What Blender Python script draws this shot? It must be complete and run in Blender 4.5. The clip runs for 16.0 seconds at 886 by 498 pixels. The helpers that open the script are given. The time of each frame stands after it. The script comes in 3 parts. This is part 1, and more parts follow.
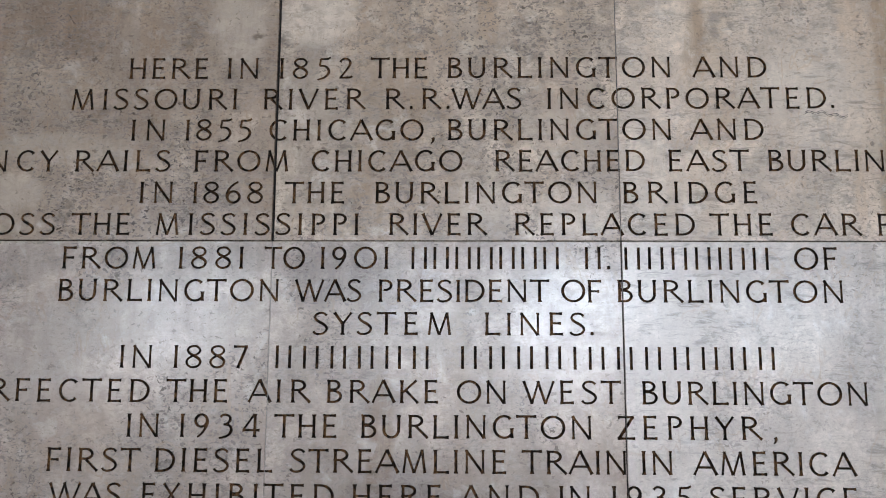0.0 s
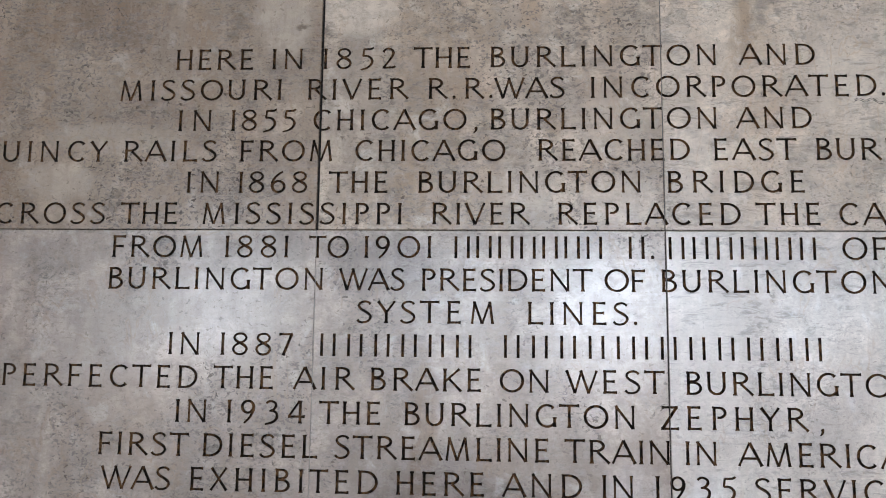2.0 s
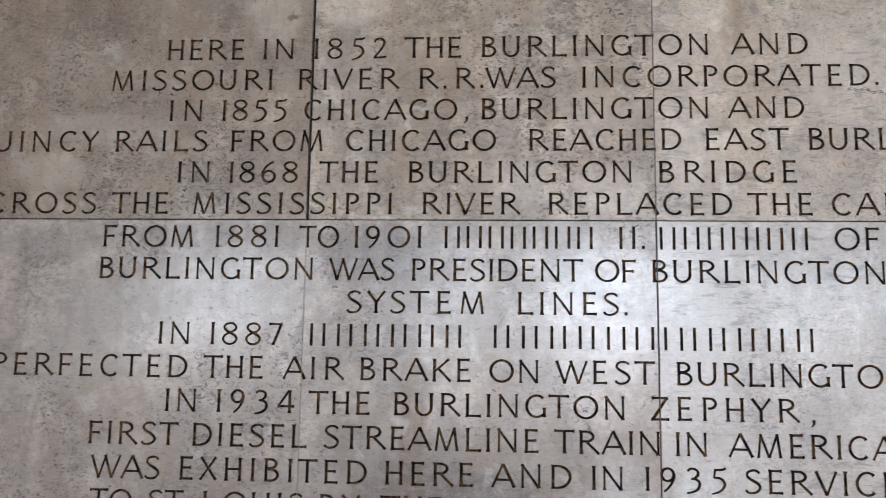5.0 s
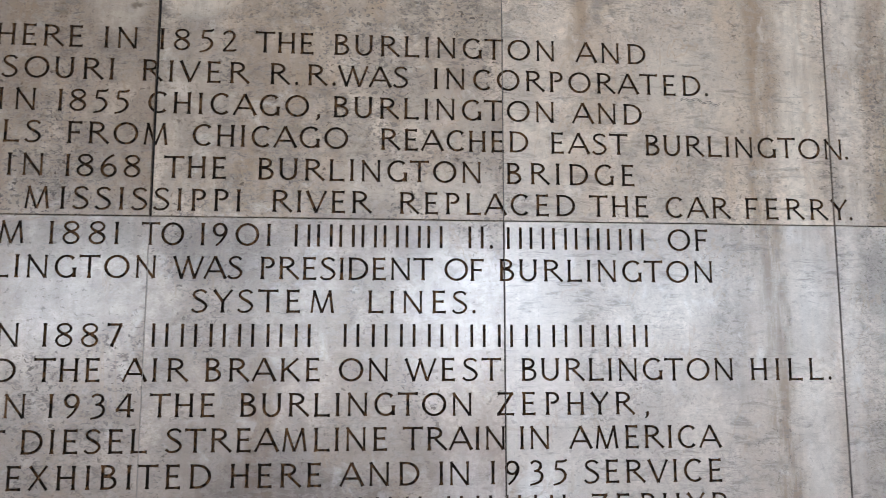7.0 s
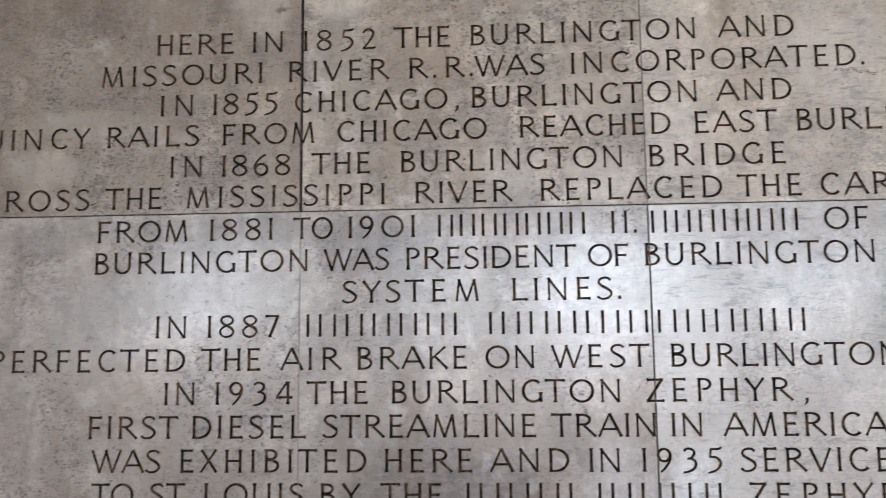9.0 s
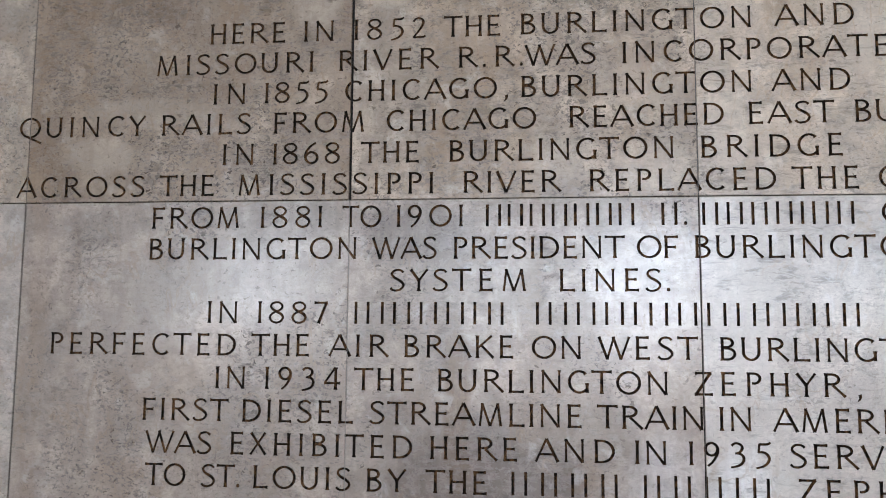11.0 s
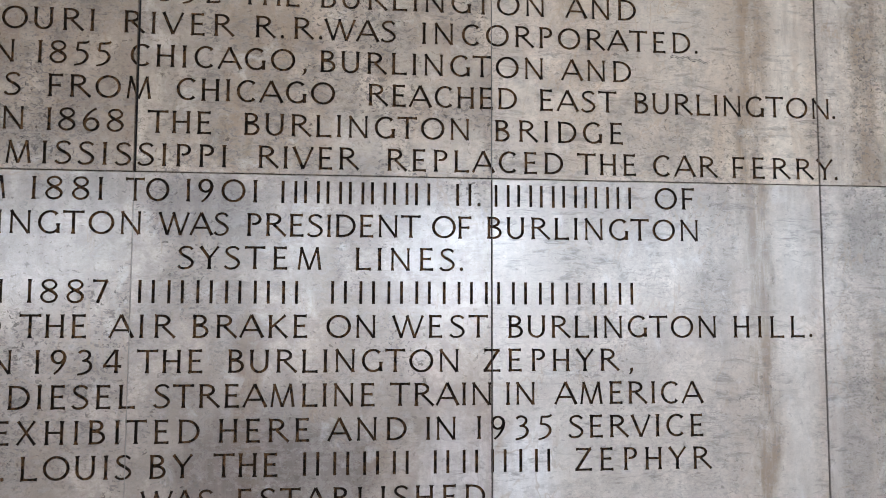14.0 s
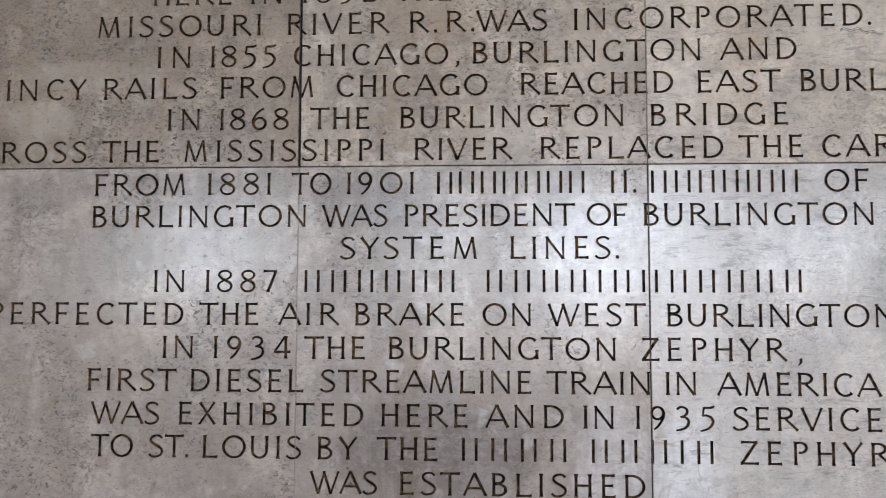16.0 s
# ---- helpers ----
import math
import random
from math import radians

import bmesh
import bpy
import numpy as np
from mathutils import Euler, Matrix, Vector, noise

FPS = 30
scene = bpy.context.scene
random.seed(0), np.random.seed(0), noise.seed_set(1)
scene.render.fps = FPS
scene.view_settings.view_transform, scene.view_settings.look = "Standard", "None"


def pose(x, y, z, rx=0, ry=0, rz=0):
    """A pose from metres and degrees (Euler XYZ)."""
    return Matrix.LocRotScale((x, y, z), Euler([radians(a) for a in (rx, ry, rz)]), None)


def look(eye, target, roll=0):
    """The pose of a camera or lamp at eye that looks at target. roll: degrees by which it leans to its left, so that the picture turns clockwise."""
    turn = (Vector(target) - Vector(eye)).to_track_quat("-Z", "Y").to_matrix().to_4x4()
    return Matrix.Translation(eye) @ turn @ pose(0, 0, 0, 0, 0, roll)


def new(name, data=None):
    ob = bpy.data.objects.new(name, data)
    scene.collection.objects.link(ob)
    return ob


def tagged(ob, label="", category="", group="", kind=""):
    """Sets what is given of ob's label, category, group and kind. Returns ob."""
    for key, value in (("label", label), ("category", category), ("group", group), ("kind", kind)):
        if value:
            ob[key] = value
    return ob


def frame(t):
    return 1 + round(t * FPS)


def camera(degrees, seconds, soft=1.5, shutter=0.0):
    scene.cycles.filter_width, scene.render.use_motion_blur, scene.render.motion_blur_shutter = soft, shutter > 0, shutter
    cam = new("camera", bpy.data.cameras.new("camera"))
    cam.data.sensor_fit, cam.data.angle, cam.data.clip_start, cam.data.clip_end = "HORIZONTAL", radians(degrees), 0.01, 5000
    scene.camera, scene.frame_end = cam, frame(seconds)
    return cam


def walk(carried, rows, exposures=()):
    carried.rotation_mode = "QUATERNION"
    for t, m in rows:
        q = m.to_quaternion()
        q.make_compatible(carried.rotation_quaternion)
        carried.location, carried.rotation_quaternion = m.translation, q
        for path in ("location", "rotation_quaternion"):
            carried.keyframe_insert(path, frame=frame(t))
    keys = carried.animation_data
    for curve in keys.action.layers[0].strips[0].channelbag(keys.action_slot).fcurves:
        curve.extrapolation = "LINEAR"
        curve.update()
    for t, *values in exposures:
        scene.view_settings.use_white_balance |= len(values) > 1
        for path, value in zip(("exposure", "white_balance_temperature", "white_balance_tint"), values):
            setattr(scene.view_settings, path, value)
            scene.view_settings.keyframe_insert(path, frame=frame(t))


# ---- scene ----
from mathutils.geometry import delaunay_2d_cdt

# camera: a person standing two metres from the wall, panning to and fro
JOINT = 1.89          # height of the horizontal joint above the floor
FRONT = 2.0           # y of the wall's face
cam = camera(57.84, 16.0, soft=0.86, shutter=0.42)
ROWS = [
    (0.0, 0.0318, -0.0485, -0.3168, 1.071, 8.214, -0.239),
    (0.5, 0.0362, -0.0466, -0.3151, 0.538, 7.988, -0.254),
    (1.0, 0.0244, -0.0453, -0.3121, 1.057, 7.604, -0.220),
    (1.5, 0.0089, -0.0527, -0.3132, 2.319, 7.441, -0.360),
    (2.0, -0.0008, -0.0569, -0.3204, 3.193, 7.494, -0.641),
    (2.5, -0.0074, -0.0633, -0.3186, 3.988, 7.311, -0.710),
    (3.0, -0.0145, -0.0674, -0.3171, 5.780, 6.987, -0.609),
    (3.2, -0.0225, -0.0663, -0.3214, 6.358, 7.008, -0.569),
    (3.8, -0.0280, -0.0597, -0.3290, 7.200, 7.178, -0.636),
    (4.6, 0.0180, -0.0509, -0.3392, 5.300, 7.406, -0.725),
    (5.3, 0.0535, -0.0431, -0.3481, 2.321, 7.604, -0.803),
    (5.5, 0.0594, -0.0421, -0.3493, 1.421, 7.723, -0.757),
    (6.0, 0.0746, -0.0451, -0.3472, -0.732, 7.773, -0.554),
    (6.5, 0.0969, -0.0494, -0.3551, -2.808, 7.938, -0.241),
    (7.0, 0.1159, -0.0494, -0.3487, -4.883, 7.562, -0.005),
    (7.5, 0.1208, -0.0468, -0.3588, -5.701, 7.649, 0.308),
    (8.0, 0.1013, -0.0474, -0.3508, -4.606, 7.240, 0.571),
    (8.5, 0.0751, -0.0554, -0.3566, -1.246, 7.160, 0.794),
    (9.0, 0.0426, -0.0574, -0.3571, 3.387, 6.951, 0.626),
    (9.2, 0.0331, -0.0613, -0.3512, 4.566, 6.695, 0.559),
    (9.7, 0.0220, -0.0626, -0.3508, 6.500, 6.488, 0.303),
    (10.4, 0.0180, -0.0643, -0.3502, 6.700, 6.198, -0.054),
    (11.3, 0.0279, -0.0667, -0.3494, 5.709, 5.826, -0.514),
    (11.5, 0.0316, -0.0668, -0.3463, 5.405, 5.703, -0.493),
    (12.0, 0.0458, -0.0662, -0.3503, 3.928, 5.553, -0.610),
    (12.5, 0.0604, -0.0572, -0.3533, 1.264, 5.270, -0.621),
    (13.0, 0.0747, -0.0535, -0.3410, -1.620, 4.777, -0.569),
    (13.5, 0.0900, -0.0481, -0.3391, -4.273, 4.522, -0.395),
    (14.0, 0.1048, -0.0472, -0.3449, -6.102, 4.425, -0.156),
    (14.5, 0.1012, -0.0483, -0.3499, -6.059, 4.316, 0.176),
    (15.0, 0.0767, -0.0535, -0.3503, -3.282, 4.089, 0.493),
    (15.5, 0.0508, -0.0555, -0.3549, 0.806, 4.033, 0.319),
    (16.0, 0.0413, -0.0552, -0.3585, 3.171, 3.949, -0.116),
]
walk(cam, [(t, pose(x, y, JOINT + z, 90 + pitch, roll, yaw)) for t, x, y, z, yaw, pitch, roll in ROWS],
     [(0, -0.03), (3.2, -0.01), (7.0, -0.02), (9.2, 0.02), (11.3, 0.0), (13.3, 0.06), (14.4, -0.03), (16.0, -0.02)])

# daylight: overcast sky outside the windows behind the camera
world = bpy.data.worlds.new("overcast")
scene.world = world
world.use_nodes = True
wn = world.node_tree.nodes
sky = wn.new("ShaderNodeTexSky")
sky.sky_type, sky.sun_disc = "NISHITA", False
sky.sun_elevation, sky.sun_rotation = radians(35), radians(200)
world.node_tree.links.new(sky.outputs[0], wn["Background"].inputs[0])
wn["Background"].inputs[1].default_value = 0.1

BACK = -6.0           # y of the wall with the windows
SILL, HEAD = 0.95, 2.75
WINDOWS = [(-3.45, 1.9), (-0.6, 1.2), (1.45, 1.7), (3.9, 1.7), (6.2, 1.4)]
MIDDLE = 1.85         # skyline seen through the windows


def window_light(x, width, z0, z1, power, colour):
    """Daylight in one window's opening; power in watts a square metre."""
    d = bpy.data.lights.new("window_light", "AREA")
    d.shape, d.size, d.size_y, d.energy, d.color = "RECTANGLE", width, z1 - z0, power * width * (z1 - z0), colour
    new("window_light", d).matrix_world = look((x, BACK - 0.16, (z0 + z1) / 2), (x, 0, (z0 + z1) / 2))


for (wx, ww), power in zip(WINDOWS, (0.85, 0.9, 1.6, 0.75, 0.55)):
    window_light(wx, ww, MIDDLE, HEAD, 43 * power, (0.735, 0.865, 1.025))
    window_light(wx, ww, SILL, MIDDLE, 18 * power, (0.95, 0.92, 0.97))


# ---- materials ----
def material(name):
    m = bpy.data.materials.new(name)
    m.use_nodes = True
    return m, m.node_tree, m.node_tree.nodes["Principled BSDF"]


class Nodes:
    """Short forms for wiring shader nodes."""

    def __init__(self, tree):
        self.tree = tree

    def add(self, kind, **sets):
        n = self.tree.nodes.new("ShaderNode" + kind)
        for key, value in sets.items():
            n.inputs[key].default_value = value
        return n

    def link(self, a, b):
        self.tree.links.new(a, b)

    def math(self, op, a, b=None, clamp=False):
        n = self.tree.nodes.new("ShaderNodeMath")
        n.operation, n.use_clamp = op, clamp
        for i, v in enumerate((a, b)):
            if v is None:
                continue
            if isinstance(v, (int, float)):
                n.inputs[i].default_value = v
            else:
                self.link(v, n.inputs[i])
        return n.outputs[0]

    def span(self, v, lo, hi, to_lo=0.0, to_hi=1.0):
        n = self.tree.nodes.new("ShaderNodeMapRange")
        n.interpolation_type = "SMOOTHSTEP"
        for i, q in enumerate((lo, hi, to_lo, to_hi)):
            n.inputs[i + 1].default_value = q
        self.link(v, n.inputs[0])
        return n.outputs[0]

    def mix(self, f, a, b, blend="MIX"):
        n = self.tree.nodes.new("ShaderNodeMix")
        n.data_type, n.blend_type = "RGBA", blend
        for sock, v in ((n.inputs[0], f), (n.inputs[6], a), (n.inputs[7], b)):
            if isinstance(v, (int, float)):
                sock.default_value = v
            elif isinstance(v, tuple):
                sock.default_value = (*v, 1)
            else:
                self.link(v, sock)
        return n.outputs[2]

    def place(self, vec, scale, shift=(0, 0, 0)):
        n = self.tree.nodes.new("ShaderNodeMapping")
        n.inputs["Scale"].default_value, n.inputs["Location"].default_value = scale, shift
        self.link(vec, n.inputs["Vector"])
        return n.outputs[0]

    def noise(self, vec, scale, detail=4.0, rough=0.55, warp=0.0):
        n = self.add("TexNoise", Scale=scale, Detail=detail, Roughness=rough, Distortion=warp)
        self.link(vec, n.inputs["Vector"])
        return n.outputs[0]


CHALK = (0.94, 0.90, 0.86)
BROWN, TAN, PALE, ASH = (0.33, 0.24, 0.165), (0.475, 0.36, 0.265), (0.73, 0.67, 0.60), (0.31, 0.275, 0.247)


def travertine(seed, tone=1.0, warm=0.4, flecks=0.6, pits=0.6, bands=(), dense=(), clean=0.0, hue=(1.0, 1.0, 1.0), spots=(), veil=1.0, streaks=0.0):
    """Honed, filled travertine: upright beds, sideways flecks, filled pits. bands: (x, half width, strength, colour),
    beds of one slab;
    dense: (x, half width), beds where the flecks crowd; clean: how far the drifts of flecks draw back;
    spots: (x, z, half width, half height, strength, colour), stains of this slab, patches that stand for window glare
    or its falloff, or crowds of flecks where the colour is None;
    veil: how much grey clouds the ground; streaks: long sideways smears."""
    m, tree, bsdf = material("travertine")
    k = Nodes(tree)
    obj = k.add("TexCoord").outputs["Object"]
    base = k.place(obj, (1, 1, 1), (seed * 3.7, seed * 1.3, seed * 5.1))
    wob = k.noise(base, 4.0, 4, 0.6)
    wob2 = k.noise(base, 24.0, 3, 0.6)
    sep = k.add("SeparateXYZ")
    k.link(obj, sep.inputs[0])
    x = k.math("ADD", sep.outputs[0], k.math("ADD", k.math("MULTIPLY", k.math("SUBTRACT", wob, 0.5), 0.12), k.math("MULTIPLY", k.math("SUBTRACT", wob2, 0.5), 0.035)))
    tint = lambda r, g, b: (r * tone * hue[0] * 1.02, g * tone * hue[1], b * tone * hue[2] * 0.975)
    pale, grey, tan, dark, black, ash = tint(0.745, 0.645, 0.55), tint(0.325, 0.277, 0.237), tint(0.45, 0.335, 0.24), tint(0.14, 0.118, 0.102), tint(0.07, 0.058, 0.049), tint(0.20, 0.176, 0.155)
    # clouds, beds and mottling
    cloud = k.span(k.noise(base, 3.6, 8, 0.62, 0.5), 0.40, 0.62)
    beds = k.span(k.noise(k.place(base, (9, 9, 0.9)), 1.0, 7, 0.62, 0.5), 0.42, 0.64)
    mottle = k.span(k.noise(k.place(base, (1, 1, 1.4)), 30, 8, 0.72, 0.4), 0.44, 0.62)
    haze = k.span(k.noise(k.place(base, (1, 1, 0.7), (5, 5, 2)), 10, 7, 0.64, 0.6), 0.43, 0.60)
    col = k.mix(k.math("MULTIPLY", cloud, 0.68 * veil), pale, grey)
    col = k.mix(k.math("MULTIPLY", haze, 0.45 * veil), col, grey)
    col = k.mix(k.math("MULTIPLY", beds, warm), col, tan)
    fine = k.span(k.noise(k.place(base, (1, 1, 1.6), (7, 7, 1)), 110, 5, 0.7), 0.42, 0.60)
    col = k.mix(k.math("MULTIPLY", fine, 0.22), col, grey)
    # beds of this slab, frayed at the edges
    fray = k.span(k.noise(k.place(base, (26, 26, 4)), 1.4, 7, 0.66), 0.34, 0.60, 0.2, 1.0)
    calm = None
    for c, half, strength, colour in bands:
        if colour == PALE:
            still = k.span(k.math("ABSOLUTE", k.math("SUBTRACT", x, c)), half * 0.5, half, 0.75, 0.0)
            calm = still if calm is None else k.math("MAXIMUM", calm, still)
        d = k.math("ABSOLUTE", k.math("SUBTRACT", x, c))
        col = k.mix(k.math("MULTIPLY", k.span(d, half * 0.3, half, strength, 0.0), fray), col, tint(*colour))
    zz = k.math("ADD", sep.outputs[2], k.math("MULTIPLY", k.math("SUBTRACT", wob2, 0.5), 0.05))
    crowds = []
    for sx, sz, rx, rz, strength, colour in spots:
        dx = k.math("DIVIDE", k.math("SUBTRACT", x, sx), rx)
        dz = k.math("DIVIDE", k.math("SUBTRACT", zz, sz), rz)
        patch = k.span(k.math("ADD", k.math("MULTIPLY", dx, dx), k.math("MULTIPLY", dz, dz)), 0.15, 1.2, strength, 0.0)
        if colour is None:
            crowds.append(patch)
        else:
            col = k.mix(k.math("MULTIPLY", patch, k.math("ADD", k.math("MULTIPLY", fray, 0.6), 0.4)), col, tint(*colour))
        if colour in (PALE, CHALK):
            still = k.math("MULTIPLY", patch, 1.5, clamp=True)
            calm = still if calm is None else k.math("MAXIMUM", calm, still)
    col = k.mix(k.math("MULTIPLY", mottle, 0.42 * veil), col, grey)
    # sideways flecks in drifts
    drift = k.span(k.noise(k.place(base, (1, 1, 0.8)), 5.5, 6, 0.66), 0.43 + clean, 0.54 + clean)
    for c, half in dense:
        d = k.math("ABSOLUTE", k.math("SUBTRACT", x, c))
        drift = k.math("MAXIMUM", drift, k.span(d, half * 0.4, half, 1.0, 0.0))
    if calm is not None:
        drift = k.math("MULTIPLY", drift, k.math("SUBTRACT", 1.0, calm))
    for patch in crowds:
        drift = k.math("MAXIMUM", drift, patch)
    dash = k.noise(k.place(base, (34, 34, 88)), 1.0, 8, 0.74, 0.6)
    soft = k.math("MULTIPLY", k.span(dash, 0.45, 0.58), drift)
    core = k.math("MULTIPLY", k.span(dash, 0.52, 0.66), drift)
    col = k.mix(k.math("MULTIPLY", soft, flecks * 0.5), col, grey)
    col = k.mix(k.math("MULTIPLY", core, flecks), col, dark)
    smudge = k.math("MULTIPLY", k.span(k.noise(k.place(base, (1, 1, 1.5), (4, 4, 7)), 17, 9, 0.74, 0.4), 0.48, 0.63), drift)
    col = k.mix(k.math("MULTIPLY", smudge, flecks * 0.75), col, ash)
    if streaks:
        smear = k.span(k.noise(k.place(base, (13, 13, 56), (2, 9, 3)), 1.0, 8, 0.72, 0.9), 0.49, 0.65)
        apart = k.span(k.noise(k.place(base, (1, 1, 1.4), (3, 1, 6)), 8, 4, 0.6), 0.44, 0.60)
        col = k.mix(k.math("MULTIPLY", k.math("MULTIPLY", smear, apart), streaks), col, ash)
    shell = k.math("MULTIPLY", k.span(k.noise(k.place(base, (1, 1, 0.8), (8, 3, 3)), 16, 6, 0.62, 0.5), 0.56, 0.70), 0.4)
    col = k.mix(shell, col, tint(0.74, 0.70, 0.655))
    # filled pits
    where = k.span(k.noise(k.place(base, (1.3, 1.3, 0.55), (9, 2, 4)), 4.5, 5, 0.62), 0.42 + clean * 0.7, 0.55 + clean * 0.7)
    if calm is not None:
        where = k.math("MULTIPLY", where, k.math("SUBTRACT", 1.0, calm))
    hole = k.noise(k.place(base, (85, 85, 120), (3, 8, 1)), 1.0, 4, 0.6, 0.5)
    pit = k.math("MULTIPLY", k.span(hole, 0.54, 0.60), where)
    col = k.mix(k.math("MULTIPLY", pit, pits), col, dark)
    speck = k.math("MULTIPLY", k.span(k.noise(k.place(base, (60, 60, 75), (6, 1, 9)), 1.0, 3, 0.6, 0.6), 0.625, 0.655), k.math("ADD", k.math("MULTIPLY", where, 0.6), 0.4))
    col = k.mix(k.math("MULTIPLY", speck, pits), col, black)
    # faint bedding lines round the clouds
    rings = k.math("ABSOLUTE", k.math("SUBTRACT", k.math("FRACT", k.math("MULTIPLY", k.noise(k.place(base, (1, 1, 0.55), (1, 6, 8)), 4.5, 5, 0.55, 0.6), 9.0)), 0.5))
    rings = k.math("MULTIPLY", k.span(rings, 0.0, 0.10, 1.0, 0.0), k.span(k.noise(base, 4.0, 3, 0.5), 0.46, 0.60))
    col = k.mix(k.math("MULTIPLY", rings, 0.45), col, tan)
    # thin wandering veins
    vein = k.math("ABSOLUTE", k.math("SUBTRACT", k.noise(k.place(base, (1, 1, 0.7), (2, 7, 5)), 5.5, 7, 0.64, 0.8), 0.5))
    vein = k.math("MULTIPLY", k.span(vein, 0.0, 0.008, 1.0, 0.0), k.span(k.noise(base, 3.1, 2, 0.5), 0.50, 0.58))
    col = k.mix(k.math("MULTIPLY", vein, 0.2), col, dark)
    # soft peppering of small dark specks
    crowd = k.span(k.noise(k.place(base, (1, 1, 0.9), (6, 2, 2)), 7, 6, 0.68), 0.42 + clean * 0.6, 0.58 + clean * 0.6, 0.12, 1.0)
    for patch in crowds:
        crowd = k.math("MAXIMUM", crowd, patch)
    if calm is not None:
        crowd = k.math("MULTIPLY", crowd, k.math("SUBTRACT", 1.0, calm))
    pepper = k.math("MULTIPLY", k.span(k.noise(k.place(base, (105, 105, 140), (1, 4, 2)), 1.0, 4, 0.62, 0.3), 0.53, 0.66), crowd)
    col = k.mix(k.math("MULTIPLY", pepper, pits * 0.75), col, dark)
    grain = k.noise(base, 420, 2, 0.5)
    col = k.mix(k.span(grain, 0.3, 0.7, 0.0, 0.16), col, grey)
    k.link(col, bsdf.inputs["Base Color"])
    rough = k.math("ADD", k.math("ADD", k.math("MULTIPLY", mottle, 0.07), k.math("MULTIPLY", soft, 0.10)), k.math("ADD", k.math("MULTIPLY", cloud, 0.04), 0.19))
    k.link(k.math("ADD", rough, k.math("MULTIPLY", pit, 0.2)), bsdf.inputs["Roughness"])
    bump = k.add("Bump", Strength=0.3, Distance=0.0012)
    relief = k.math("SUBTRACT", k.math("MULTIPLY", k.noise(base, 11, 5, 0.6), 0.8), k.math("ADD", k.math("MULTIPLY", pit, 0.4), k.math("MULTIPLY", core, 0.25)))
    k.link(relief, bump.inputs["Height"])
    k.link(bump.outputs[0], bsdf.inputs["Normal"])
    bsdf.inputs["Specular IOR Level"].default_value = 0.6
    return m


def carved_stone():
    """The cut faces of the letters: rough stone, blacked in with old brown-black paint, amber where faces should look
    lit.
    """
    m, tree, bsdf = material("carved_stone")
    k = Nodes(tree)
    obj = k.add("TexCoord").outputs["Object"]
    # amber patches in the paint imitate cut faces lit from the windows
    amber = k.span(k.noise(k.place(obj, (1, 1, 0.6)), 60, 6, 0.7), 0.44, 0.60)
    where = k.span(k.noise(obj, 9, 4, 0.6), 0.38, 0.56, 0.3, 1.0)
    col = k.mix(k.math("MULTIPLY", amber, where), (0.013, 0.009, 0.006), (0.19, 0.095, 0.040))
    col = k.mix(k.span(k.noise(obj, 420, 3, 0.6), 0.42, 0.62, 0.0, 0.6), col, (0.012, 0.009, 0.007))
    k.link(col, bsdf.inputs["Base Color"])
    bsdf.inputs["Roughness"].default_value = 0.75
    bsdf.inputs["Specular IOR Level"].default_value = 0.12
    bump = k.add("Bump", Strength=0.4, Distance=0.0006)
    k.link(k.noise(obj, 500, 2), bump.inputs["Height"])
    k.link(bump.outputs[0], bsdf.inputs["Normal"])
    return m


def plain(name, colour, rough, vary=0.15, scale=3.0):
    m, tree, bsdf = material(name)
    k = Nodes(tree)
    obj = k.add("TexCoord").outputs["Object"]
    dark = tuple(c * (1 - 2 * vary) for c in colour)
    col = k.mix(k.span(k.noise(obj, scale, 6, 0.6), 0.35, 0.65), colour, dark)
    col = k.mix(k.span(k.noise(obj, scale * 40, 3, 0.6), 0.4, 0.7, 0.0, 0.4), col, dark)
    k.link(col, bsdf.inputs["Base Color"])
    bsdf.inputs["Roughness"].default_value = rough
    return m


CARVED = carved_stone()
# near-black, standing in for the shade deep in open joints
MORTAR_DARK = plain("joint_black", (0.018, 0.015, 0.013), 0.9)
MORTAR = plain("joint_filler", (0.17, 0.155, 0.145), 0.8, 0.2, 20)
MORTAR_PALE = plain("pale_joint_filler", (0.36, 0.33, 0.30), 0.8, 0.2, 20)
PLASTER = plain("cream_plaster", (0.55, 0.48, 0.39), 0.85, 0.04)
TERRAZZO = plain("terrazzo", (0.20, 0.165, 0.13), 0.16, 0.15, 60)
CEILING = plain("ceiling_paint", (0.62, 0.60, 0.56), 0.9, 0.03)
FRAME = plain("bronze_frame", (0.10, 0.075, 0.05), 0.4, 0.1, 8)
GLASS, _t, _b = material("window_glass")
_b.inputs["Transmission Weight"].default_value, _b.inputs["Roughness"].default_value, _b.inputs["IOR"].default_value = 1.0, 0.0, 1.45


# ---- building helpers ----
def mesh_object(name, bm, mat, parent=None, label=""):
    me = bpy.data.meshes.new(name)
    bm.to_mesh(me)
    bm.free()
    me.materials.append(mat)
    ob = new(name, me)
    ob.parent = parent
    return tagged(ob, label)


def box(bm, x0, x1, y0, y1, z0, z1):
    bmesh.ops.create_cube(bm, size=1, matrix=Matrix.Translation(((x0 + x1) / 2, (y0 + y1) / 2, (z0 + z1) / 2)) @ Matrix.Diagonal((x1 - x0, y1 - y0, z1 - z0, 1)))
    return bm


def boxes(*spans):
    bm = bmesh.new()
    for s in spans:
        box(bm, *s)
    return bm


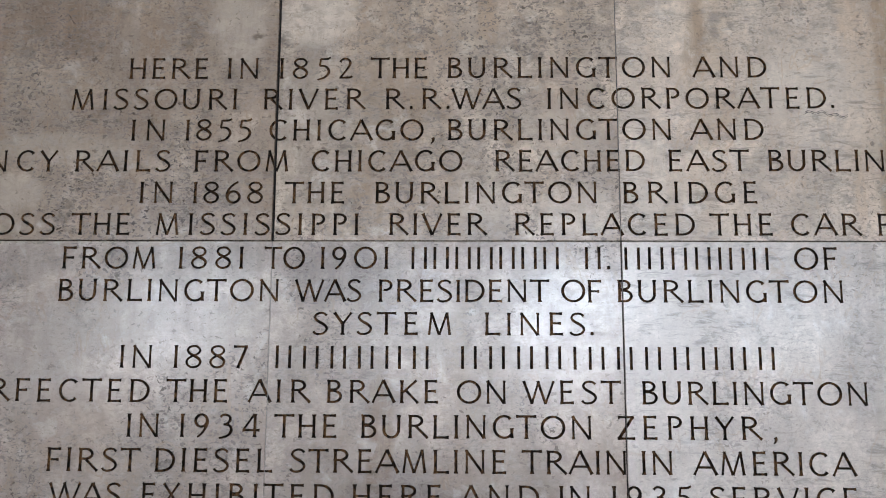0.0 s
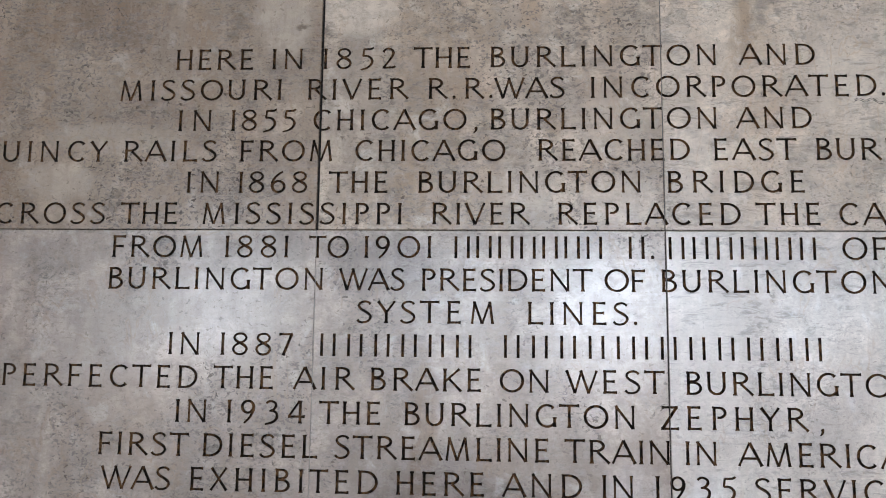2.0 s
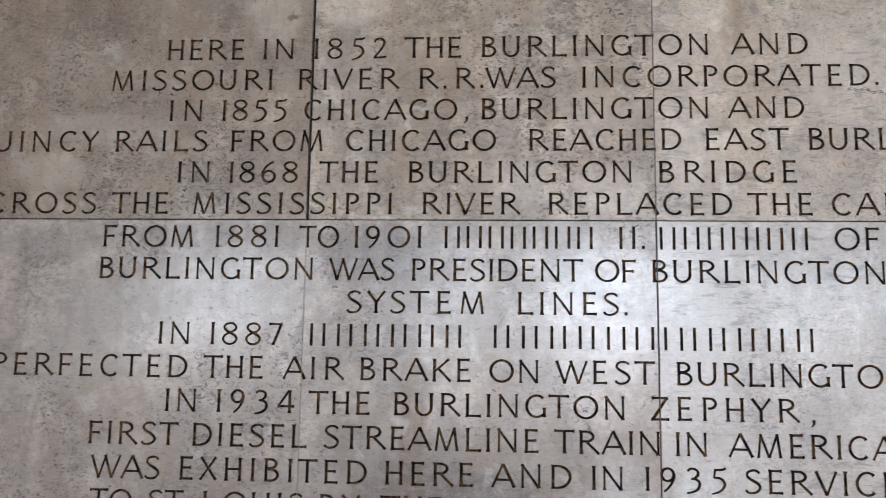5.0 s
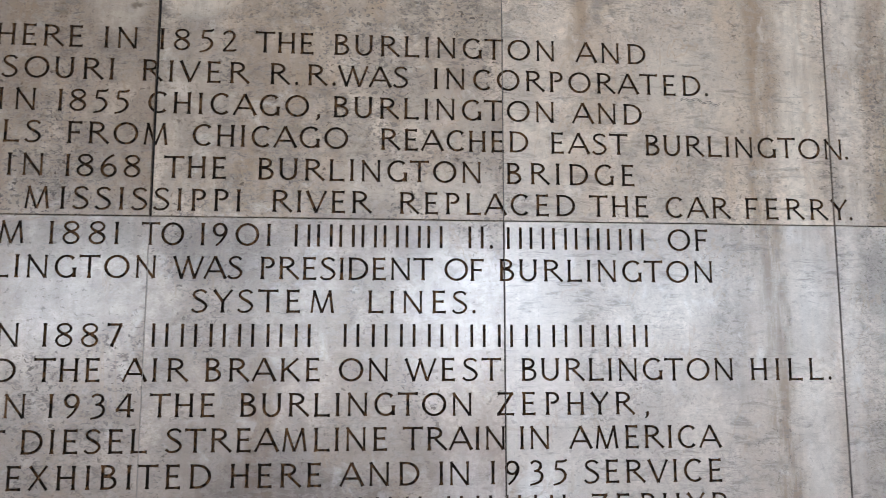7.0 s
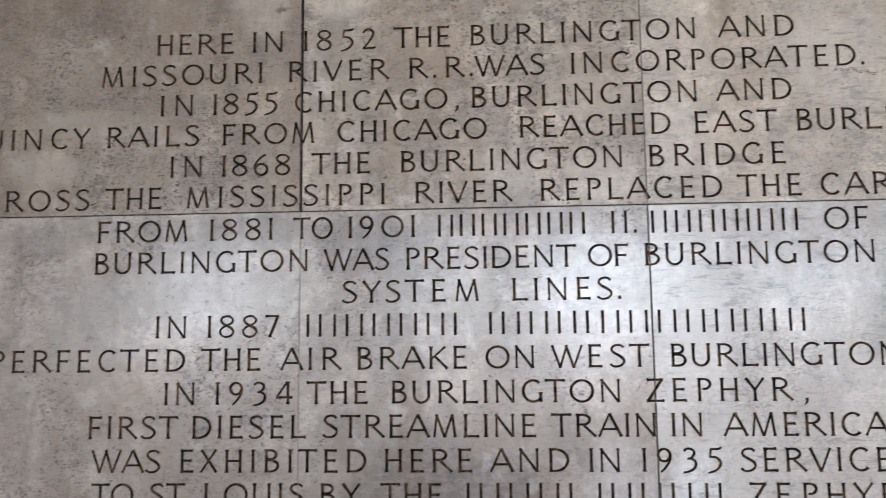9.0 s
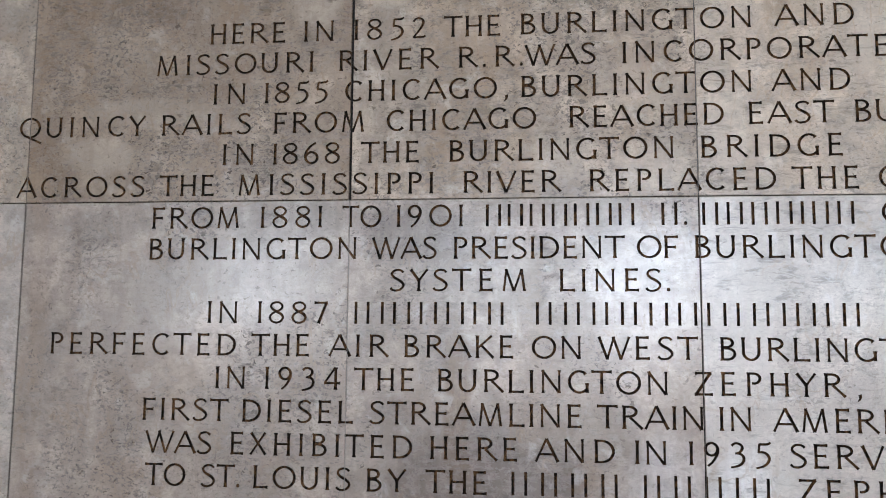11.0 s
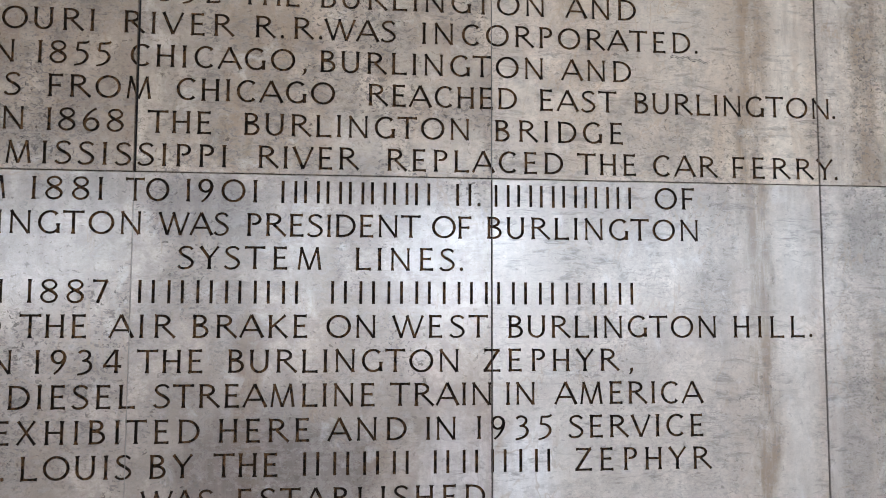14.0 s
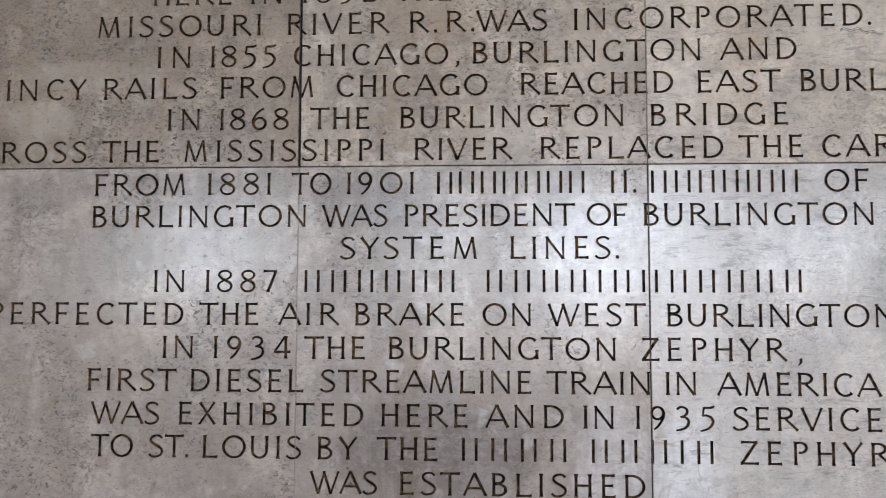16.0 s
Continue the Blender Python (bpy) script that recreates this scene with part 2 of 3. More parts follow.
# ---- the room that closes the place: plain walls, floor, ceiling, the windows opposite the stone wall ----
TOP, WEST, EAST = 4.3, -8.0, 8.0
tagged(mesh_object("floor", boxes((WEST, EAST, BACK, FRONT + 0.3, -0.2, 0)), TERRAZZO), "brown terrazzo floor of the hall", "floor", kind="structure")
tagged(mesh_object("ceiling", boxes((WEST, EAST, BACK, FRONT + 0.3, TOP, TOP + 0.2)), CEILING), "plain off-white ceiling", "ceiling", kind="structure")
tagged(mesh_object("wall_west", boxes((WEST - 0.25, WEST, BACK, FRONT + 0.3, 0, TOP)), PLASTER), "plain cream plaster wall", "wall", kind="structure")
tagged(mesh_object("wall_east", boxes((EAST, EAST + 0.25, BACK, FRONT + 0.3, 0, TOP)), PLASTER), "plain cream plaster wall", "wall", kind="structure")
spans, edge = [(WEST, EAST, BACK - 0.3, BACK, 0, SILL), (WEST, EAST, BACK - 0.3, BACK, HEAD, TOP)], WEST
for wx, ww in WINDOWS:
    spans.append((edge, wx - ww / 2, BACK - 0.3, BACK, SILL, HEAD))
    edge = wx + ww / 2
spans.append((edge, EAST, BACK - 0.3, BACK, SILL, HEAD))
tagged(mesh_object("wall_south", boxes(*spans), PLASTER), "cream plaster wall with a row of windows", "wall", kind="structure")
for i, (wx, ww) in enumerate(WINDOWS):
    a, b, y = wx - ww / 2, wx + ww / 2, BACK - 0.1
    win = tagged(mesh_object("window_%d" % (i + 1), boxes(
        (a, a + 0.05, y, y + 0.06, SILL, HEAD), (b - 0.05, b, y, y + 0.06, SILL, HEAD),
        (a + 0.05, b - 0.05, y, y + 0.06, SILL, SILL + 0.05), (a + 0.05, b - 0.05, y, y + 0.06, HEAD - 0.05, HEAD),
        (wx - 0.02, wx + 0.02, y, y + 0.06, SILL + 0.05, HEAD - 0.05)), FRAME), "bronze-framed window letting in grey daylight", "window", kind="structure")
    for c0, c1 in ((a + 0.05, wx - 0.02), (wx + 0.02, b - 0.05)):
        pane = mesh_object("pane", boxes((c0, c1, y + 0.025, y + 0.031, SILL + 0.05, HEAD - 0.05)), GLASS, win)
        pane.visible_shadow = False

# ---- letters: strokes in units of the capital height ----
THICK, THIN = 0.065, 0.048


def line(x0, y0, x1, y1, h=THICK, flare=(1, 1)):
    """A straight chisel stroke with splayed ends; slanting ones stop where their corner meets the foot or head line."""
    n = math.hypot(x1 - x0, y1 - y0)
    slant = min(abs(x1 - x0), abs(y1 - y0)) / n
    splay = 0.5 if slant < 0.05 else 0.22
    if slant > 0.05:
        trim = 0.8 * h * abs(x1 - x0) / abs(y1 - y0) / n
        ux, uy = (x1 - x0) * trim, (y1 - y0) * trim
        if y0 in (0, 1): x0, y0 = x0 + ux * 0.5, y0 + uy * 0.5
        if y1 in (0, 1): x1, y1 = x1 - ux * 0.5, y1 - uy * 0.5
    e = min(0.12, n * 0.3) / n
    rows = [(0, h * (1 + splay * flare[0])), (e, h), (1 - e, h), (1, h * (1 + splay * flare[1]))]
    return [(x0 + (x1 - x0) * s, y0 + (y1 - y0) * s, w) for s, w in rows]


def arc(cx, cy, rx, ry, a0, a1, h0=THICK, h1=None, ends=(0, 0)):
    """A curved stroke, thick on its sides (h0) and thin at top and foot (h1)."""
    h1 = THIN if h1 is None else h1
    n = max(5, int(abs(a1 - a0) / 13))
    out = []
    for i in range(n + 1):
        a = radians(a0 + (a1 - a0) * i / n)
        h = h1 + (h0 - h1) * abs(math.cos(a))
        if (i == 0 and ends[0]) or (i == n and ends[1]):
            h *= 1.45
        out.append((cx + (rx - h) * math.cos(a), cy + (ry - h) * math.sin(a), h))
    return out


def curve(*knots):
    """A smooth stroke through knots of (x, y, half width)."""
    out = []
    for i in range(len(knots) - 1):
        p0, p1, p2, p3 = knots[max(i - 1, 0)], knots[i], knots[i + 1], knots[min(i + 2, len(knots) - 1)]
        for j in range(4):
            t = j / 4
            out.append(tuple(0.5 * (2 * q1 + (q2 - q0) * t + (2 * q0 - 5 * q1 + 4 * q2 - q3) * t * t + (3 * q1 - q0 - 3 * q2 + q3) * t ** 3)
                             for q0, q1, q2, q3 in zip(p0, p1, p2, p3)))
    return out + [knots[-1]]


def ring(cx, cy, rx, ry):
    """A closed bowl out of two strokes that overlap."""
    return [arc(cx, cy, rx, ry, 76, 284), arc(cx, cy, rx, ry, -104, 104)]


def bowl(x0, cx, cy, rx, ry, a1=-90, foot=True):
    """A bowl that springs from a stem at x0 and, with a foot, runs back to it."""
    turn = arc(cx, cy, rx, ry, 90, a1)
    return [(x0, turn[0][1], THIN * 1.4), (x0 + 0.06, turn[0][1], THIN)] + turn + ([(x0, turn[-1][1], THIN)] if foot else [])


def upright(x, h=THICK, y0=0.0, y1=1.0, flare=(1, 1)):
    return line(x, y0, x, y1, h, flare)


def flat(x0, x1, y, flare=(1, 1)):
    return line(x0, y, x1, y, THIN, flare)


def glyph(c):
    """Width and strokes of a letter, figure or mark; "=" is a pair of plain bars, "|" a single one, for what is not spelt out."""
    lo, hi, t, k = THIN, 1 - THIN, THIN, THICK
    if c == "A": return 0.88, [line(0.03, 0, 0.43, 1, THIN), line(0.42, 1, 0.85, 0), flat(0.18, 0.68, 0.33, (0, 0))]
    if c == "B": return 0.60, [upright(0.09), bowl(0.04, 0.27, 0.765, 0.26, 0.235), bowl(0.04, 0.28, 0.285, 0.32, 0.285)]
    if c == "C": return 0.86, [arc(0.50, 0.5, 0.5, 0.51, 50, 310, ends=(1, 1))]
    if c == "D": return 0.80, [upright(0.09), bowl(0.03, 0.29, 0.5, 0.51, 0.5)]
    if c == "E": return 0.54, [upright(0.09), flat(0.03, 0.50, hi), flat(0.09, 0.45, 0.52, (0, 1)), flat(0.03, 0.53, lo)]
    if c == "F": return 0.50, [upright(0.09), flat(0.03, 0.50, hi), flat(0.09, 0.43, 0.50, (0, 1))]
    if c == "G": return 0.90, [arc(0.50, 0.5, 0.5, 0.51, 50, 316, ends=(1, 0)), line(0.83, 0.03, 0.83, 0.45, THICK, (0.4, 1))]
    if c == "H": return 0.74, [upright(0.08), upright(0.66), flat(0.08, 0.66, 0.51, (0, 0))]
    if c == "I": return 0.16, [upright(0.08)]
    if c == "K": return 0.70, [upright(0.09), line(0.62, 1, 0.12, 0.46, THIN), line(0.22, 0.58, 0.68, 0, 0.056)]
    if c == "L": return 0.52, [upright(0.09), flat(0.03, 0.52, lo)]
    if c == "M": return 1.02, [line(0.06, 0, 0.17, 1, THIN), line(0.15, 1, 0.50, 0.0, 0.055), line(0.50, 0.0, 0.84, 1, THIN), line(0.83, 1, 0.96, 0, 0.058)]
    if c == "N": return 0.80, [upright(0.10, THIN), line(0.06, 1, 0.72, 0.0, 0.056), upright(0.72, THIN)]
    if c in "O0":
        w = 0.98 if c == "O" else 0.90
        return w, ring(w / 2, 0.5, w / 2, 0.51)
    if c == "P": return 0.56, [upright(0.09), bowl(0.03, 0.28, 0.74, 0.28, 0.26, -110, False)]
    if c == "Q": return 0.98, glyph("O")[1] + [line(0.42, 0.03, 1.00, -0.26, THIN)]
    if c == "R": return 0.70, [upright(0.09), bowl(0.03, 0.26, 0.745, 0.28, 0.255), line(0.28, 0.50, 0.68, 0, 0.055)]
    if c == "S": return 0.56, [curve((0.49, 0.85, 0.058), (0.40, 0.945, t), (0.27, 0.965, t), (0.13, 0.90, 0.05), (0.085, 0.76, 0.055), (0.17, 0.62, 0.06), (0.34, 0.50, k),
                                     (0.47, 0.37, 0.06), (0.495, 0.23, 0.055), (0.40, 0.085, 0.05), (0.24, 0.03, t), (0.11, 0.055, t), (0.03, 0.15, 0.058))]
    if c == "T": return 0.74, [upright(0.37), flat(0.0, 0.74, hi)]
    if c == "U": return 0.76, [upright(0.08, THICK, 0.30, 1.0, (0, 1)), upright(0.68, THICK, 0.30, 1.0, (0, 1)), [(0.08, 0.50, THICK)] + arc(0.38, 0.35, 0.362, 0.36, 180, 360) + [(0.68, 0.50, THICK)]]
    if c == "V": return 0.82, [line(0.04, 1, 0.42, 0), line(0.41, 0, 0.78, 1, THIN)]
    if c == "W": return 1.24, [line(0.04, 1, 0.36, 0, 0.058), line(0.35, 0, 0.62, 1, THIN), line(0.58, 1, 0.88, 0, 0.058), line(0.87, 0, 1.20, 1, THIN)]
    if c == "X": return 0.76, [line(0.05, 1, 0.71, 0, 0.058), line(0.68, 1, 0.04, 0, THIN)]
    if c == "Y": return 0.76, [line(0.03, 1, 0.38, 0.48), line(0.73, 1, 0.38, 0.48, THIN), upright(0.38, THICK, 0.0, 0.5, (1, 0))]
    if c == "Z": return 0.72, [flat(0.05, 0.68, hi), line(0.64, 0.97, 0.07, 0.03), flat(0.02, 0.71, lo)]
    if c == "1": return 0.16, [upright(0.08)]
    if c == "2": return 0.58, [curve((0.05, 0.79, 0.058), (0.13, 0.92, t), (0.28, 0.965, t), (0.43, 0.90, 0.055), (0.48, 0.75, k), (0.41, 0.55, 0.055), (0.25, 0.30, t), (0.05, 0.04, t)),
                               curve((0.02, 0.04, t), (0.30, 0.045, t), (0.50, 0.06, 0.05), (0.57, 0.12, 0.05))]
    if c == "3": return 0.54, [curve((0.06, 0.86, 0.055), (0.15, 0.95, t), (0.28, 0.96, t), (0.42, 0.87, 0.055), (0.43, 0.72, k), (0.33, 0.59, 0.05), (0.18, 0.54, 0.04)),
                               curve((0.18, 0.54, 0.04), (0.35, 0.53, 0.05), (0.47, 0.42, 0.058), (0.48, 0.25, k), (0.38, 0.09, 0.055), (0.20, 0.00, t), (0.02, -0.04, 0.04))]
    if c == "4": return 0.68, [line(0.46, 1, 0.05, 0.30, THIN), flat(0.02, 0.66, 0.30), upright(0.48)]
    if c == "5": return 0.56, [curve((0.15, 0.95, t), (0.32, 0.945, 0.05), (0.46, 0.965, 0.05), (0.55, 1.03, 0.042)), line(0.155, 0.97, 0.115, 0.60, THIN, (0, 0)),
                               curve((0.10, 0.60, 0.04), (0.25, 0.62, t), (0.40, 0.55, 0.055), (0.49, 0.38, k), (0.44, 0.19, 0.058), (0.27, 0.03, t), (0.02, -0.05, 0.036))]
    if c == "6": return 0.60, ring(0.31, 0.30, 0.29, 0.31) + [curve((0.47, 1.0, 0.05), (0.30, 0.87, t), (0.15, 0.68, 0.055), (0.075, 0.46, k), (0.075, 0.28, k))]
    if c == "7": return 0.60, [flat(0.02, 0.58, hi), line(0.54, 0.97, 0.20, 0)]
    if c == "8": return 0.58, [curve((0.47, 0.66, t), (0.505, 0.79, 0.05), (0.42, 0.93, t), (0.29, 0.965, t), (0.15, 0.92, 0.05), (0.085, 0.79, 0.055), (0.15, 0.65, 0.058), (0.30, 0.54, k),
                                     (0.46, 0.42, k), (0.525, 0.27, 0.058), (0.45, 0.10, 0.05), (0.29, 0.035, t), (0.17, 0.06, t)),
                               curve((0.42, 0.085, t), (0.29, 0.035, t), (0.13, 0.10, 0.05), (0.055, 0.27, 0.055), (0.12, 0.43, 0.05), (0.28, 0.545, t), (0.44, 0.64, t), (0.505, 0.79, 0.05), (0.45, 0.90, t))]
    if c == "9": return 0.60, ring(0.29, 0.70, 0.29, 0.31) + [curve((0.525, 0.74, k), (0.51, 0.55, k), (0.43, 0.34, 0.055), (0.31, 0.15, t), (0.15, -0.01, 0.045))]
    if c == ".": return 0.18, [line(0.02, 0.085, 0.16, 0.085, 0.08, (-0.9, -0.9))]
    if c == ",": return 0.18, [curve((0.09, 0.13, 0.075), (0.12, 0.05, 0.065), (0.09, -0.06, 0.045), (0.01, -0.15, 0.02))]
    if c == "=": return 0.66, [line(0.10, 0, 0.10, 1, THICK, (0, 0)), line(0.56, 0, 0.56, 1, THICK, (0, 0))]
    return 0.20, [line(0.10, 0, 0.10, 1, THICK, (0, 0))]


# widths of the letters as they are cut, and how closely their two sides stand to a neighbour
WIDE = dict(A=1.04, B=0.70, C=0.84, D=0.90, E=0.63, F=0.63, G=0.90, H=0.76, I=0.20, K=0.86, L=0.71, M=1.04, N=0.91, O=1.09, P=0.64, Q=1.12, R=0.92,
            S=0.71, T=0.88, U=0.82, V=0.93, W=1.40, X=0.82, Y=0.84, Z=0.80)
FIGURES = {"1": 0.20, "2": 0.62, "3": 0.62, "4": 0.80, "5": 0.64, "6": 0.74, "7": 0.66, "8": 0.75, "9": 0.68, "0": 1.06, "=": 0.80, "|": 0.22, ".": 0.18, ",": 0.18}
WIDE.update(FIGURES)
OPEN_LEFT = dict(A=0.2, B=0.95, E=1.03, F=0.8, G=0.7, H=0.85, L=0.85, O=0.72, P=1.05, Q=0.7, S=0.6, T=0.1, U=0.7, V=0.3, W=0.6, X=0.47, Y=0.3, Z=0.7)
OPEN_RIGHT = dict(A=0.1, B=0.9, C=0.85, D=0.7, E=0.93, F=0.9, G=0.75, H=1.05, I=1.07, K=0.4, L=0.62, M=1.35, N=1.3, O=0.58, P=0.75, Q=0.7, R=0.3, S=0.66, T=0.48,
                  U=1.1, V=0.42, W=0.0, X=0.8, Y=0.3, Z=0.5)

LETTERS = []          # each: list of strokes, a stroke being (x, z, half width) along its middle, on the wall's face


def carve(base, cap, *words):
    """One row of the inscription: baseline and capital height in metres, then each word with its two ends."""
    for text, x0, x1 in zip(words[0::3], words[1::3], words[2::3]):
        shapes = []
        for c in text:
            w, strokes = glyph(c)
            k = WIDE[c] / w
            shapes.append((WIDE[c] * cap, [[(px * k, py, h) for px, py, h in s] for s in strokes]))
        share = [OPEN_RIGHT.get(p, 1.0) + OPEN_LEFT.get(q, 1.0) for p, q in zip(text, text[1:])]
        share = [(0.3 if p in "RY" else 1.1) if q == "." else 2.0 if q == "," else 0.6 if p == "." else v for v, p, q in zip(share, text, text[1:])]
        total, room = sum(w for w, _ in shapes), x1 - x0
        unit = (room - total) / sum(share) if share else 0
        squeeze = 1.0
        if share and unit < 0.05 * cap:
            unit = 0.05 * cap
            squeeze = (room - unit * sum(share)) / total
        x = x0
        for (w, strokes), gap in zip(shapes, share + [0]):
            jitter = random.uniform(-0.0005, 0.0005)
            LETTERS.append([[(x + px * cap * squeeze, base + jitter + py * cap, h * cap) for px, py, h in s] for s in strokes])
            x += w * squeeze + gap * unit


C = 0.0575
carve(0.4385, C, "HERE", -0.851, -0.639, "IN", -0.587, -0.503, "1852", -0.447, -0.252, "THE", -0.203, -0.051, "BURLINGTON", 0.002, 0.594, "AND", 0.651, 0.847)
carve(0.3530, C, "MISSOURI", -1.002, -0.558, "RIVER", -0.488, -0.214, "R.R.", -0.163, 0.009, "WAS", 0.013, 0.199, "INCORPORATED.", 0.266, 1.019)
carve(0.2680, C, "IN", -0.837, -0.746, "1855", -0.692, -0.516, "CHICAGO,", -0.469, -0.031, "BURLINGTON", 0.003, 0.590, "AND", 0.638, 0.831)
carve(0.1840, C, "QUINCY", -1.399, -1.028, "RAILS", -0.982, -0.727, "FROM", -0.665, -0.416, "CHICAGO", -0.354, 0.043, "REACHED", 0.127, 0.519, "EAST", 0.579, 0.789, "BURLINGTON.", 0.837, 1.409)
carve(0.0990, C, "IN", -0.805, -0.717, "1868", -0.664, -0.479, "THE", -0.423, -0.266, "BURLINGTON", -0.186, 0.392, "BRIDGE", 0.459, 0.805)
carve(0.0150, C, "ACROSS", -1.396, -1.022, "THE", -0.981, -0.826, "MISSISSIPPI", -0.757, -0.227, "RIVER", -0.149, 0.107, "REPLACED", 0.177, 0.642, "THE", 0.679, 0.840, "CAR", 0.887, 1.068, "FERRY.", 1.107, 1.410)
carve(-0.0735, C, "FROM", -0.998, -0.753, "1881", -0.693, -0.524, "TO", -0.470, -0.364, "1901", -0.324, -0.148, "=======", -0.092, 0.293, "=.", 0.354, 0.422, "====|==", 0.455, 0.828, "OF", 0.889, 0.999)
carve(-0.1580, C, "BURLINGTON", -1.002, -0.429, "WAS", -0.388, -0.216, "PRESIDENT", -0.173, 0.265, "OF", 0.294, 0.397, "BURLINGTON", 0.437, 1.009)
carve(-0.2420, C, "SYSTEM", -0.340, 0.014, "LINES.", 0.098, 0.376)
carve(-0.3275, C, "IN", -0.831, -0.748, "1887", -0.693, -0.503, "======", -0.435, -0.040, "====|=======", 0.036, 0.830)
carve(-0.4130, C, "PERFECTED", -1.270, -0.749, "THE", -0.708, -0.551, "AIR", -0.499, -0.339, "BRAKE", -0.300, -0.018, "ON", 0.028, 0.153, "WEST", 0.194, 0.440, "BURLINGTON", 0.492, 1.053, "HILL.", 1.101, 1.322)
carve(-0.4990, C, "IN", -0.803, -0.721, "1934", -0.668, -0.465, "THE", -0.430, -0.272, "BURLINGTON", -0.212, 0.365, "ZEPHYR,", 0.427, 0.823)
carve(-0.5840, C, "FIRST", -1.001, -0.764, "DIESEL", -0.727, -0.431, "STREAMLINE", -0.388, 0.152, "TRAIN", 0.190, 0.449, "IN", 0.486, 0.563, "AMERICA", 0.613, 1.013)
carve(-0.6690, C, "WAS", -0.989, -0.806, "EXHIBITED", -0.756, -0.275, "HERE", -0.229, -0.009, "AND", 0.035, 0.233, "IN", 0.281, 0.358, "1935", 0.411, 0.606, "SERVICE", 0.649, 1.011)
carve(-0.7530, C, "TO", -0.986, -0.874, "ST.", -0.833, -0.727, "LOUIS", -0.693, -0.433, "BY", -0.393, -0.290, "THE", -0.241, -0.085, "====", -0.027, 0.241, "===|=", 0.298, 0.604, "ZEPHYR", 0.665, 1.033)
carve(-0.8390, C, "WAS", -0.411, -0.238, "ESTABLISHED", -0.182, 0.433)


# a healed crack in the stone under one row
CRACKS = [[[(0.940 + 0.0043 * i, 0.3425 + 0.0035 * math.sin(i * 0.75) + 0.004 * math.sin(i * 0.21) - 0.00018 * i + side, 0.0007 + 0.0004 * math.sin(i * 1.7)) for i in range(27)]] for side in (0.0, -0.0045)]
FIRST_CRACK = len(LETTERS)
LETTERS += CRACKS


def outline(stroke):
    """The two sides of a stroke, as one loop."""
    left, right = [], []
    for i, (x, z, h) in enumerate(stroke):
        a, b = stroke[max(i - 1, 0)], stroke[min(i + 1, len(stroke) - 1)]
        dx, dz = b[0] - a[0], b[1] - a[1]
        n = math.hypot(dx, dz) or 1.0
        left.append((x - dz / n * h, z + dx / n * h))
        right.append((x + dz / n * h, z - dx / n * h))
    return right + left[::-1]


def valley(stroke):
    """The bottom of the cut: the middle line, ending short of both ends."""
    out = list(stroke)
    for end, nxt in ((0, 1), (-1, -2)):
        (x, z, h), (x2, z2, h2) = out[end], out[nxt]
        n = math.hypot(x2 - x, z2 - z)
        s = min(0.75, 1.0 * h2 / n) if n else 0
        out[end] = (x + (x2 - x) * s, z + (z2 - z) * s, h2)
    return out


def cut_depth(p, valleys):
    best = 0.0
    for v in valleys:
        for (ax, az, ah), (bx, bz, bh) in zip(v, v[1:]):
            dx, dz = bx - ax, bz - az
            q = dx * dx + dz * dz
            s = min(1, max(0, ((p[0] - ax) * dx + (p[1] - az) * dz) / q)) if q else 0
            best = max(best, ah + (bh - ah) * s - math.hypot(p[0] - ax - dx * s, p[1] - az - dz * s))
    return best


# ---- the stone wall: a core, slabs with the letters cut into them, and the joints ----
wall = tagged(mesh_object("wall_north", boxes((WEST, EAST, FRONT + 0.035, FRONT + 0.3, 0, TOP)), MORTAR_DARK), "travertine-faced wall carved with a long inscription", "wall", kind="structure")
THICKNESS, ARRIS, STEEP = 0.03, 0.0011, 1.25


